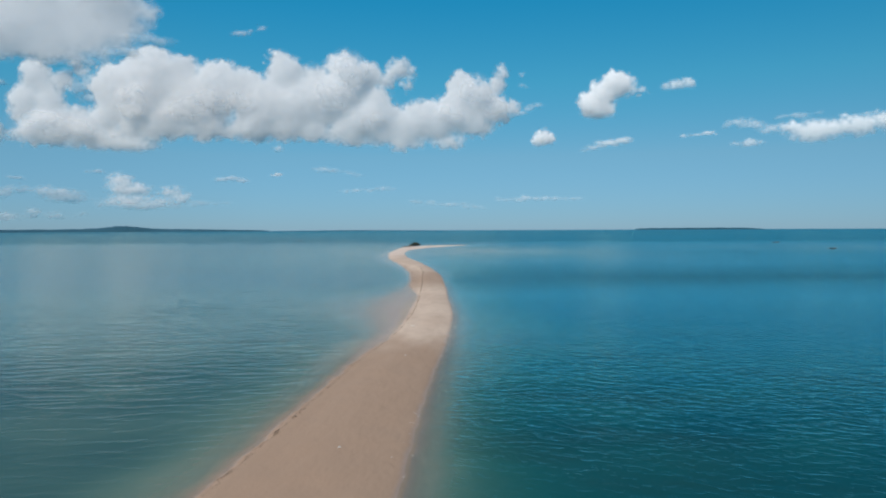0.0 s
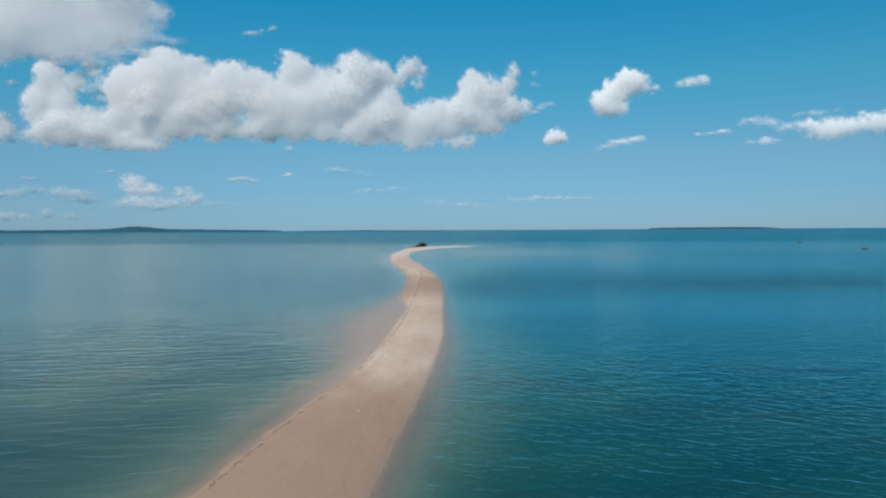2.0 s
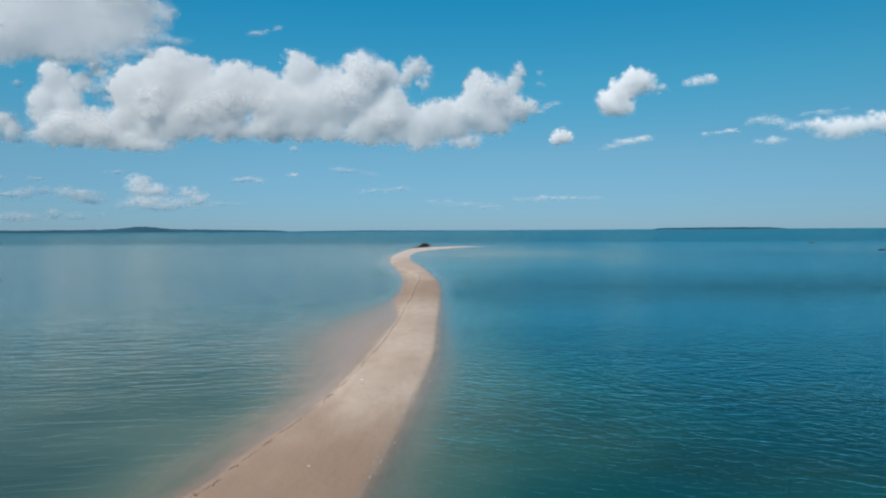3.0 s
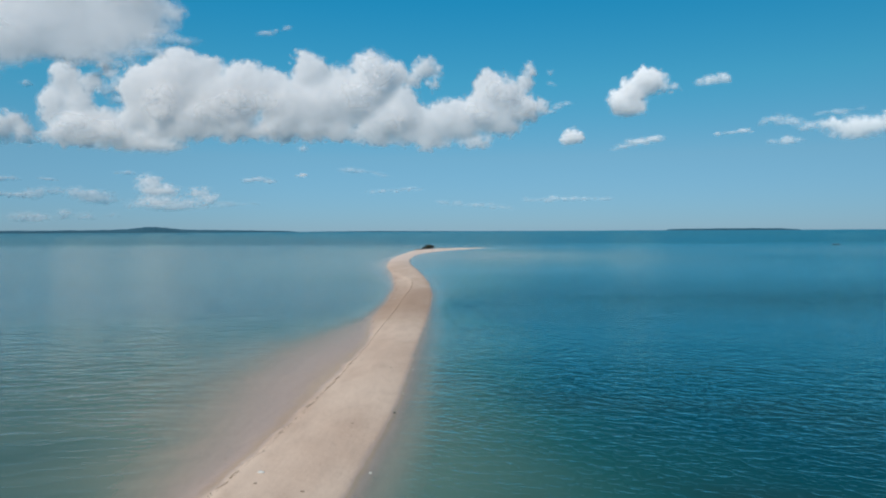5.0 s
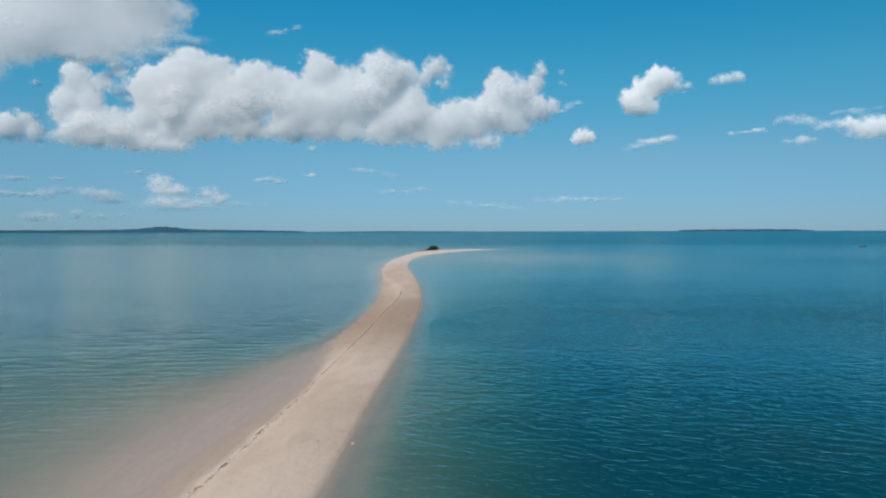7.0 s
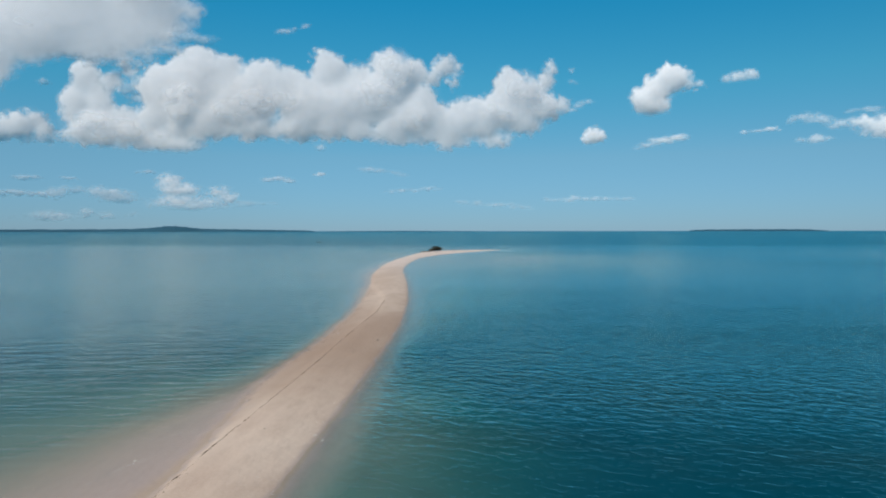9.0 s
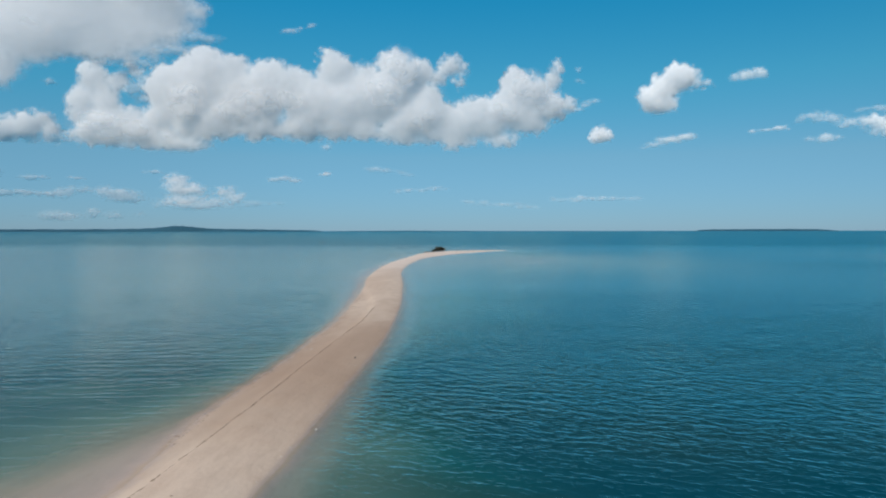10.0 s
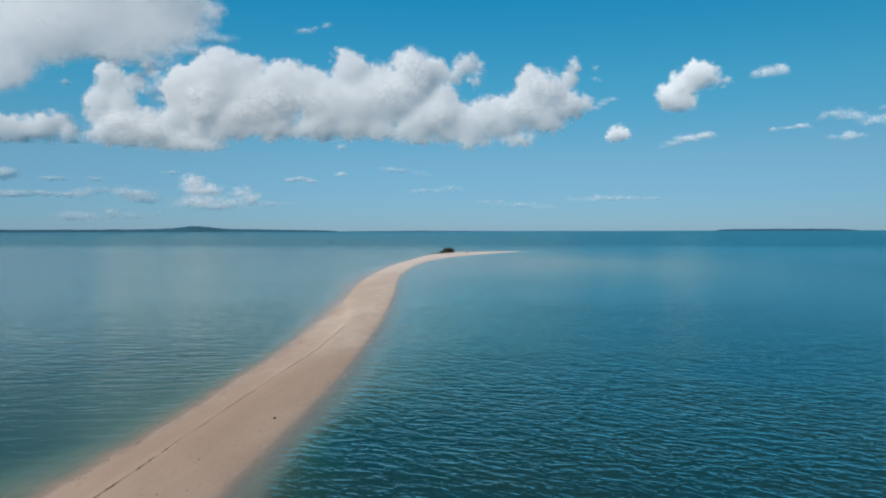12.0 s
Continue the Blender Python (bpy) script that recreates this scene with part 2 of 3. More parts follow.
# ---- the sandbar, the sea floor and the sea ----
WEST = spline([(-17, -60), (-13.5, -20), (-11.3, 5), (-9.3, 26), (-8.2, 38.5), (-6.5, 55.5), (-4.9, 66), (-4.3, 78), (-4.0, 92),
               (-3.8, 104), (-4.6, 113), (-6.1, 125), (-6.35, 138), (-7.1, 152), (-8.5, 170), (-13, 206), (-18, 240),
               (-22.2, 292), (-22.6, 342), (-21.8, 385), (-17.5, 406), (-4, 419), (12, 425.5)])
EAST = spline([(-7.5, -60), (-4.5, -20), (-2.8, 5), (-1.7, 26), (-1.3, 36), (-0.6, 49), (0.2, 60), (0.95, 74), (1.2, 84), (0.8, 103),
               (0.6, 118), (0.2, 134), (-0.5, 152), (-1.8, 168), (-3.6, 186), (-7.6, 217), (-12.8, 254), (-15.6, 290),
               (-15.9, 330), (-12, 358), (-6, 382), (2, 402), (7, 414), (14, 425)])


def to_line(x, y, line):
    """The distance of each point from a broken line."""
    best = np.full(x.shape, 1e18)
    for (ax, ay), (bx, by) in zip(line, line[1:]):
        ex, ey = bx - ax, by - ay
        s = np.clip(((x - ax) * ex + (y - ay) * ey) / (ex * ex + ey * ey), 0, 1)
        best = np.minimum(best, (x - ax - s * ex) ** 2 + (y - ay - s * ey) ** 2)
    return np.sqrt(best)


def inside(x, y, ring):
    odd = np.zeros(x.shape, bool)
    for (ax, ay), (bx, by) in zip(ring, np.roll(ring, -1, 0)):
        if ay != by:
            odd ^= ((ay > y) != (by > y)) & (x < (bx - ax) * (y - ay) / (by - ay) + ax)
    return odd


def lagoon(x, y):
    """The pale shallows that the hooked end of the bar holds. Widened to imitate sky mirrored on calm water."""
    return np.maximum(np.exp(-((y - 320) / 125) ** 2 - ((x - 24) / 80) ** 2), 0.4 * np.exp(-((y - 340) / 90) ** 2 - ((x - 170) / 110) ** 2))


def ground_height(x, y):
    wobble = 0.22 * wave_noise(x, y, 3.1, 5) + 0.16 * wave_noise(x, y, 1.2, 9)
    w, e = to_line(x, y, WEST), to_line(x, y, EAST)
    dry = inside(x, y, np.vstack([WEST, EAST[::-1]]))
    edge = np.minimum(w, e)
    side = np.where(dry, edge, -edge) + np.where(e < w, 0.5, 1.0) * wobble * np.clip(edge / 3 + 0.5, 0, 1)
    west = np.clip((e - w) / 3 + 0.5, 0, 1)
    # dry sand: a low back with a small scarp along the western side
    up = 0.42 * (1 - np.exp(-np.maximum(side, 0) / 1.5)) + 0.10 * np.exp(-((side - 0.7) / 0.35) ** 2) * west
    up += 0.03 * wave_noise(x, y, 5.0, 3) * np.clip(side / 2, 0, 1) + 0.012 * wave_noise(x, y, 1.4, 4) * np.clip(side, 0, 1)
    # a low wet shelf between the tide line and the western edge
    crest = np.interp(y, [100, 112, 128, 145, 162, 180, 205], [-5.5, -3.7, -3.9, -4.4, -4.7, -6.5, -12.5])
    shelf = np.clip((crest - x) / 0.5 + 0.3, 0, 1) * (y > 104) * (y < 202)
    up = up * (1 - shelf) + np.minimum(up, 0.05 + 0.10 * np.clip(side / 2.5, 0, 1)) * shelf
    # the floor under water: a wide shoal to the west, a steeper drop to the east
    out = np.maximum(-side, 0)
    shoal = 0.95 + 6.0 * np.exp(-((y - 96) / 23) ** 2) + 1.3 * np.clip((66 - y) / 10, 0, 1) + 2.0 * np.exp(-((y - 250) / 60) ** 2)
    down_w = (0.25 + 0.4 * np.clip((62 - y) / 14, 0, 1) + 0.4 * np.clip((y - 118) / 10, 0, 1) * np.clip((190 - y) / 30, 0, 1) - 0.19 * np.exp(-((y - 93) / 24) ** 2)) * np.minimum(out, 1) + 1.6 * (1 - np.exp(-(out / (shoal * 1.75)) ** 2.2)) + 0.9 * (1 - np.exp(-(out / 60) ** 2))
    down_w += 0.5 * np.clip((y - 106) / 26, 0, 1) * (1 - 0.5 * np.clip((y - 170) / 60, 0, 1)) * (1 - np.exp(-(out / 8) ** 2))
    # kept shallow past y 138; the paleness there stands in for reflected cloud
    drop = 6.5 - 3.3 * np.clip((60 - y) / 12, 0, 1) + 5.5 * np.exp(-((y - 72) / 18) ** 2) + 5.5 * np.exp(-((y - 110) / 14) ** 2) - 4.2 * np.exp(-((y - 137) / 12) ** 2) + 12.0 * np.clip((y - 138) / 40, 0, 1)
    down_e = 0.34 * np.minimum(out, 0.8) + 0.20 * np.minimum(out, 3.0) + (3.6 - 1.9 * np.clip((95 - y) / 40, 0, 1)) * (1 - np.exp(-(np.maximum(out - 1.0, 0) / drop) ** 1.6)) + 0.8 * (1 - np.exp(-(out / 60) ** 2))
    down = down_w * west + down_e * (1 - west)
    down *= 1 - 0.82 * lagoon(x, y)
    down *= 1 + 0.12 * wave_noise(x, y, 14, 8) * np.clip(out / 4, 0, 1)
    return np.where(side > 0, up, -down)


def stretched(spans):
    """Coordinates with the steps that each span (from, to, step at its start, step at its end) asks for."""
    out = []
    for a, b, s0, s1 in spans:
        v, t = a, 0.0
        while v < b - 0.5 * s0:
            out.append(v)
            t = (v - a) / (b - a)
            v += s0 + (s1 - s0) * t
    return np.array(out + [spans[-1][1]])


xs = stretched([(-6000, -400, 900, 90), (-400, -40, 60, 3), (-40, -28, 2, 0.7), (-28, -12, 0.6, 0.4), (-12, 4, 0.35, 0.35), (4, 22, 0.5, 1.5),
                (22, 60, 2, 6), (60, 400, 8, 70), (400, 6000, 100, 900)])
ys = stretched([(-900, -60, 200, 5), (-60, 20, 4, 1), (20, 160, 0.5, 0.7), (160, 300, 0.8, 1.4), (300, 380, 1.4, 1.0), (380, 440, 0.9, 0.9),
                (440, 700, 3, 30), (700, 6200, 50, 900)])
gx, gy = (a.ravel() for a in np.meshgrid(xs, ys))
gz = ground_height(gx, gy)
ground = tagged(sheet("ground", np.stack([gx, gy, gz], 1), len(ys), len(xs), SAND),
                "narrow winding sandbar of pale pinkish coral sand and its sea floor", "sandbar", kind="structure")
water = tagged(sheet("water", np.stack([gx, gy, np.zeros_like(gx)], 1), len(ys), len(xs), WATER),
               "calm rippled tropical sea, teal over shoals and blue over the deep", "sea", kind="structure")
water.visible_shadow = False
layer = water.data.attributes.new("depth", "FLOAT", "POINT")
layer.data.foreach_set("value", np.maximum(-gz, 0).astype(np.float32))


weed = water.data.attributes.new("weed", "FLOAT", "POINT")
near_west, near_east = to_line(gx, gy, WEST), to_line(gx, gy, EAST)
weed.data.foreach_set("value", (np.clip((near_west - near_east) / 6 + 0.4, 0, 1) * (1 - lagoon(gx, gy)) + 0.35 * np.clip((gy - 430) / 150, 0, 1)).clip(0, 0.9 + 0.1 * (gy < 430)).astype(np.float32))


def on_sand(x, y):
    return float(ground_height(np.array([x]), np.array([y]))[0])


# ---- far coasts ----
def coast(label, points, deep=160.0):
    """A low wooded coast along points of (x, y, height)."""
    rnd = np.random.RandomState(len(points))
    line = spline(points, 40)
    across = np.array([-1.0, -0.8, -0.45, 0.0, 0.5, 1.0])
    lift = np.array([0.0, 0.75, 0.92, 1.0, 0.8, 0.0])
    verts = []
    for k, (x, y, h) in enumerate(line):
        out = Vector((x, y)).normalized()
        rough = 1 + 0.06 * math.sin(k * 0.37) * math.sin(k * 0.11) + rnd.uniform(-0.025, 0.025)
        for a, l in zip(across, lift):
            verts.append((x + out.x * a * deep, y + out.y * a * deep, max(h, 0.5) * l * rough - 0.6))
    ob = sheet("far_island", np.array(verts), len(line), len(across), HAZY_WOODS)
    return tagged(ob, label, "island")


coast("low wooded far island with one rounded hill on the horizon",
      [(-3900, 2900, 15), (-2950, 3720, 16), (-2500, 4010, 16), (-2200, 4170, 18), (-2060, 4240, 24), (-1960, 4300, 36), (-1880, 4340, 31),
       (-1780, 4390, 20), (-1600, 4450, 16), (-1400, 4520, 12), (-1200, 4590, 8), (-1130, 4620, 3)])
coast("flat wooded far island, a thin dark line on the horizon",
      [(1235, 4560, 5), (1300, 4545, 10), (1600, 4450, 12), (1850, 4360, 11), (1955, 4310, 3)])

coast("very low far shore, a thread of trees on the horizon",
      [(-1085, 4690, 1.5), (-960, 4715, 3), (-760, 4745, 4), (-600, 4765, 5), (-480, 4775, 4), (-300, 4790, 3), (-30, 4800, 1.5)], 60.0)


# ---- clouds ----
def lattice(x, y, seed):
    """Smooth value noise, from -1 to 1, on a unit lattice."""
    ix, iy = np.floor(x).astype(np.int64), np.floor(y).astype(np.int64)
    fx, fy = x - ix, y - iy
    fx, fy = fx * fx * fx * (fx * (fx * 6 - 15) + 10), fy * fy * fy * (fy * (fy * 6 - 15) + 10)

    def corner(a, b):
        h = (a * 374761393 + b * 668265263 + seed * 974711) & 0xFFFFFFFF
        h = ((h ^ (h >> 13)) * 1274126177) & 0xFFFFFFFF
        return ((h ^ (h >> 16)) & 0xFFFF) / 32767.5 - 1
    low = corner(ix, iy) * (1 - fx) + corner(ix + 1, iy) * fx
    high = corner(ix, iy + 1) * (1 - fx) + corner(ix + 1, iy + 1) * fx
    return low * (1 - fy) + high * fy


def fractal(x, y, size, seed, octaves=5, gain=0.52):
    total = np.zeros_like(x)
    for k in range(octaves):
        c, d = math.cos(k * 1.1), math.sin(k * 1.1)
        f = 2.03 ** k / size
        total += gain ** k * lattice((x * c - y * d) * f + 17.3 * k, (x * d + y * c) * f - 9.1 * k, seed + k)
    return total


def run_together(u, v, lobes, big, blend):
    """The lobes as one heap: 1 well inside, 0 at the rim, below 0 outside."""
    total = np.zeros_like(u)
    for x, z, a, b in lobes:
        r = np.sqrt(((u - x) / a) ** 2 + ((v - z) / b) ** 2 + 0.25) - 0.118
        total += np.exp((1.12 - r) * min(a, b) / big * blend)
    return np.log(total + 1e-9) / blend


def heaped(u, v, lobes):
    """How far the domes of the lobes stand out, run together."""
    total = np.zeros_like(u)
    for x, z, a, b in lobes:
        r2 = ((u - x) / (1.35 * a)) ** 2 + ((v - z) / (1.35 * b)) ** 2
        total += (min(a, b) * np.clip(1 - r2, 0, 1) ** 1.2) ** 3
    return np.cbrt(total)


def vapour_mesh(name, points, quads, vapour):
    me = bpy.data.meshes.new(name)
    me.vertices.add(len(points))
    me.vertices.foreach_set("co", points.astype(np.float32).ravel())
    me.loops.add(quads.size)
    me.loops.foreach_set("vertex_index", quads.astype(np.int32).ravel())
    me.polygons.add(len(quads))
    me.polygons.foreach_set("loop_start", np.arange(0, quads.size, 4, dtype=np.int32))
    me.update(calc_edges=True)
    me.polygons.foreach_set("use_smooth", [True] * len(me.polygons))
    me.attributes.new("vapour", "FLOAT", "POINT").data.foreach_set("value", vapour.astype(np.float32))
    me.materials.append(CLOUD)
    return me


def apart(quads, count):
    """The quads in sets that hang together; small scraps stay with the largest set."""
    mark = np.arange(count)
    while True:
        low = mark[quads].min(1)
        fresh = mark.copy()
        np.minimum.at(fresh, quads.ravel(), np.repeat(low, 4))
        fresh = np.minimum(fresh, fresh[fresh])
        if (fresh == mark).all():
            break
        mark = fresh
    label, size = np.unique(mark[quads[:, 0]], return_counts=True)
    main = label[size.argmax()]
    large = [k for k, n in zip(label, size) if n > 400 and k != main]
    own = mark[quads[:, 0]]
    return [quads[~np.isin(own, large)]] + [quads[own == k] for k in large]


def cloud(label, at, yaw, lobes, seed, dense=1.0, torn=1.0, soft=0.6, step=3.2, name="cloud", heads=10, swell=0.42, lean=0.0, front=()):
    """A cloud of several layers of vapour, one before the other, each bulging and thinning out to its rim. lobes: (right, up, half width,
    half height), in metres about the point. dense: how opaque its thick parts are; torn: how ragged; soft: how slowly its rim thins out; lean: how far its face lies back; front: heads that stand before the rest."""
    r = np.random.RandomState(seed)
    lobes = [(l[0], l[1], l[2], l[-1]) for l in lobes]
    big = float(np.median([min(l[2], l[3]) for l in lobes]))
    flat = max(1.0, float(np.median([l[2] / l[3] for l in lobes])) * 0.6)
    floor = min(l[1] - l[3] for l in lobes)
    near = []
    for _ in range(heads):
        x, z, a, b = lobes[r.randint(len(lobes))]
        k, w = r.uniform(0.72, 0.9), r.uniform(-0.3, 0.3)
        near.append((x + w * a, max(z - 0.25 * b, floor + 0.7 * k * b), k * a, k * b * 0.9))
    # (part, lobes, metres before the middle, opacity, softness, bulge); the thick body, its haze, the heads that stand out of it
    layers = [("body", lobes, 0.0, 1.0, soft, swell), ("veil", lobes, 0.22, 0.22, soft * 2.6, swell * 0.85)]
    if heads:
        layers += [("head", near[::2], 0.42, 0.6, soft * 2.6, swell), ("head", near[1::2], 0.58, 0.5, soft * 3.0, swell * 0.85)]
    if front:
        layers.append(("head", list(front), 0.7, 0.6, soft * 1.8, 0.75 * swell))
    if heads:
        layers.append(("back", lobes, -0.5, 0.9, soft, -0.5))
    turn = np.array(pose(0, 0, 0, 0, 0, yaw).to_3x3())
    pieces = []
    for k, (piece, group, ahead, most, fade, lift) in enumerate(layers):
        us = np.arange(min(l[0] - 1.5 * l[2] for l in group) - 12, max(l[0] + 1.5 * l[2] for l in group) + 12, step)
        vs = np.arange(min(l[1] - 1.5 * l[3] for l in group) - 12, max(l[1] + 1.5 * l[3] for l in group) + 12, step)
        u, v = (q.ravel() for q in np.meshgrid(us, vs))
        su, sd = u / flat, seed + 100 * k
        size = big if group is lobes else 0.75 * big
        rag = torn if piece in ("body", "back") else 0.4 * torn
        slow_u = u + torn * size * 0.15 * fractal(su, v, size * 1.6, sd, 2)
        slow_v = v + torn * size * 0.13 * fractal(su, v, size * 1.6, sd + 20, 2)
        bulge = heaped(slow_u, slow_v, group)
        fine_u = slow_u + rag * size * 0.22 * fractal(su, v, size * 0.6, sd + 3, 5, 0.55)
        fine_v = slow_v + rag * size * 0.19 * fractal(su, v, size * 0.6, sd + 13, 5, 0.55)
        rim = run_together(fine_u, fine_v, group, big, 6.0) + 0.10 * rag * fractal(su, v, size * 0.5, sd + 70, 5, 0.65)
        t = np.clip((rim if ahead >= 0 else rim - 0.3) / fade, 0, 1)
        alpha = dense * most * t * t * (3 - 2 * t)
        if most < 0.8:
            alpha *= np.clip(0.75 + 0.5 * fractal(su, v, size * 0.9, sd + 90, 2), 0, 1)
        # a floor that is nearly level
        alpha *= np.clip((v - floor + 10 * fractal(su, v, 130, sd + 40, 3)) / (0.55 * big), 0, 1)
        billow = np.abs(fractal(su, v, size * 0.8, sd + 60, 3, 0.45))
        deep = bulge * lift - (0.006 * size * billow if lift > 0 else 0)
        face = grid_faces(len(vs), len(us))
        face = face[alpha[face].max(1) > 0.004]
        if not len(face):
            continue
        for some in (apart(face, len(u)) if heads else [face]):
            used, f = np.unique(some, return_inverse=True)
            p = np.stack([u, lean * v - deep - ahead * big, v], 1)[used] @ turn.T
            pieces.append((piece, p, f.reshape(-1, 4), alpha[used]))
    if heads:
        root = new(name)
        for piece, p, f, a in pieces:
            new(piece, vapour_mesh(piece, p, f, a)).parent = root
    else:
        first = np.cumsum([0] + [len(p) for _, p, _, _ in pieces])
        root = new(name, vapour_mesh(name, np.vstack([p for _, p, _, _ in pieces]), np.vstack([f + n for (_, _, f, _), n in zip(pieces, first)]),
                                     np.concatenate([a for _, _, _, a in pieces])))
    root.location = at
    return tagged(root, label, "cloud")


def facing(x, y):
    return -math.degrees(math.atan2(x, y))


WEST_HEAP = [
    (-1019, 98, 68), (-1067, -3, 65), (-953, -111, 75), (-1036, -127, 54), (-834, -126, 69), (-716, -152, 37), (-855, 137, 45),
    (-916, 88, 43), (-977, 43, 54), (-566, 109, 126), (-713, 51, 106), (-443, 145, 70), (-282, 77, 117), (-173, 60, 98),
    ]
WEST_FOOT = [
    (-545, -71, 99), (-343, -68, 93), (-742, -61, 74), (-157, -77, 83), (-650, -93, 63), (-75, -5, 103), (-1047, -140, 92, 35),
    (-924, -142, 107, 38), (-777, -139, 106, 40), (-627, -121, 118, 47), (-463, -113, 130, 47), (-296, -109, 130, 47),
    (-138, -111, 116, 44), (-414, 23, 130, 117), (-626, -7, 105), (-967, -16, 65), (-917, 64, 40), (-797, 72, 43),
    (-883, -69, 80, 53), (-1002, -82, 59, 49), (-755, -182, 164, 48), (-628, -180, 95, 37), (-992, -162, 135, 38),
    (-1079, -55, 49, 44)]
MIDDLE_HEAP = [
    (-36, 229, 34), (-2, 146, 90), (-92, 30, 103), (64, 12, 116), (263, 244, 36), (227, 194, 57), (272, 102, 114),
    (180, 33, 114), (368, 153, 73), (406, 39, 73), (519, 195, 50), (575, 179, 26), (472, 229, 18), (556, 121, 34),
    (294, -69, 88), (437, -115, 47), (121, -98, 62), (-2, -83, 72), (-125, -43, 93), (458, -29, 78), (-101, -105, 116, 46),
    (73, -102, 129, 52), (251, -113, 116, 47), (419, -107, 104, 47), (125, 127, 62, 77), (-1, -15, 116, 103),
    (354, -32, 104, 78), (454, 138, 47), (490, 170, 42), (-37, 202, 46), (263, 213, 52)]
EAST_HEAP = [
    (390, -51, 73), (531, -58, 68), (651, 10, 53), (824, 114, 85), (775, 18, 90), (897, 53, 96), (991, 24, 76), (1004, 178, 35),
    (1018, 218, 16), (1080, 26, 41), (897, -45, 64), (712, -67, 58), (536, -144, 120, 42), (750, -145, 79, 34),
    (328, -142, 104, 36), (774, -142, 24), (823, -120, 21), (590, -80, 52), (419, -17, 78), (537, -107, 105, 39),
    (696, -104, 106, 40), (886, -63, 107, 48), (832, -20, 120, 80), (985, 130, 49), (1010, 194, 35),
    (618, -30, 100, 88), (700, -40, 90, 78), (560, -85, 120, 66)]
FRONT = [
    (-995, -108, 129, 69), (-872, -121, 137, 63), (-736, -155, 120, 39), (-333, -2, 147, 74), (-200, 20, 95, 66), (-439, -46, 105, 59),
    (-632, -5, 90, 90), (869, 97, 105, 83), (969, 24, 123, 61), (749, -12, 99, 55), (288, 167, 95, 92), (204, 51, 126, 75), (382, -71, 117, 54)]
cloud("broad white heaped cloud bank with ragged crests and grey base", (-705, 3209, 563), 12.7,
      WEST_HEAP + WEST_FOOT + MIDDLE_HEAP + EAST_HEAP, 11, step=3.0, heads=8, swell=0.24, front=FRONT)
cloud("large grey-white cloud with a broad shaded base", (-1230, 2215, 661), 29.7, [
    (-145, -9, 131), (-25, 14, 139), (102, 24, 115), (205, 45, 84), (288, 85, 52), (309, 66, 32), (-260, -45, 120),
    (-53, 161, 179), (137, 175, 149), (-291, -175, 84), (-345, -145, 120), (252, 2, 28), (-205, -97, 159, 52),
    (-72, -81, 159, 52), (69, -62, 159, 52), (201, -23, 80, 48), (-173, 58, 179, 119)], 15, torn=0.9, swell=0.16, step=2.4, heads=6, lean=0.26)
cloud("heaped white cloud with a flat base", (-1867, 2767, 413), 34.6, [
    (77, 51, 45), (26, 12, 58), (103, 4, 45), (-23, -1, 58), (-90, -14, 63), (-161, -4, 74), (-35, -28, 158, 26),
    (99, -19, 79, 24)], 16, swell=0.36, step=3.0, heads=0, lean=0.2)
cloud("small white cloud with a trailing tail", (634, 2677, 500), -13.4, [
    (-35, 13, 52), (-79, -17, 47), (-51, -44, 39), (14, 51, 52), (47, 41, 37), (111, 23, 17), (82, 29, 24), (-45, -64, 19),
    (-45, -34, 65, 47)], 17, step=2.8)
cloud("small torn white cloud", (675, 2059, 420), -18.2, [
    (6, 4, 34, 18), (36, 4, 17, 18), (-33, -1, 17, 11), (-10, -7, 27, 12)], 18, 0.8, 1.2, 1.0, 2.4, heads=0)
cloud("small round white cloud", (424, 3022, 388), -8.0, [
    (-2, 6, 36), (30, 3, 29), (-27, -9, 24)], 19, 0.9, step=2.8)
PALE = "low pale cloud heap above the horizon"
cloud(PALE, (-1850, 4380, 221), 23.0, [
    (-124, 91, 80, 50), (-99, 40, 116, 53), (-10, 27, 72, 42), (154, 30, 89, 38), (219, -5, 75, 38), (117, -30, 111, 32),
    (-82, -31, 162, 42), (25, -65, 128, 25), (-188, -57, 70, 25)], 20, 0.95, 1.5, 1.1, 3.4, heads=0, lean=0.15)
cloud(PALE, (-2344, 4135, 225), 29.7, [
    (111, -7, 126, 46), (185, -34, 85, 32), (38, 15, 82, 38), (-114, 25, 127, 27), (-208, 0, 93, 32)], 21, 0.72, 1.5, 1.2, 3.4, heads=0)
cloud(PALE, (-2333, 4141, 101), 29.5, [
    (-50, 14, 56, 29), (-192, -14, 126, 29), (55, -4, 66, 25), (197, 5, 51, 17)], 22, 0.6, 1.5, 1.2, 3.4, heads=0)
cloud("long drawn-out bank of thin white cloud", (1225, 2491, 362), -26.3, [
    (59, -19, 75, 45), (118, -18, 58, 39), (167, -7, 48, 36), (212, -8, 48, 39), (-1, -5, 43, 28), (-71, -3, 49, 18),
    (-126, 17, 41, 18), (-181, 28, 46, 17), (-213, 17, 28, 11), (270, -2, 60, 34)], 23, 0.95, 1.1, 0.9, 2.6, heads=0)
cloud("thin white cloud with a trailing tail", (662, 2943, 352), -12.7, [
    (24, 8, 62, 18), (80, 18, 47, 17), (-33, -8, 45, 12), (-72, -19, 29, 8)], 24, 0.85, 1.2, 1.1, 2.6, heads=0)


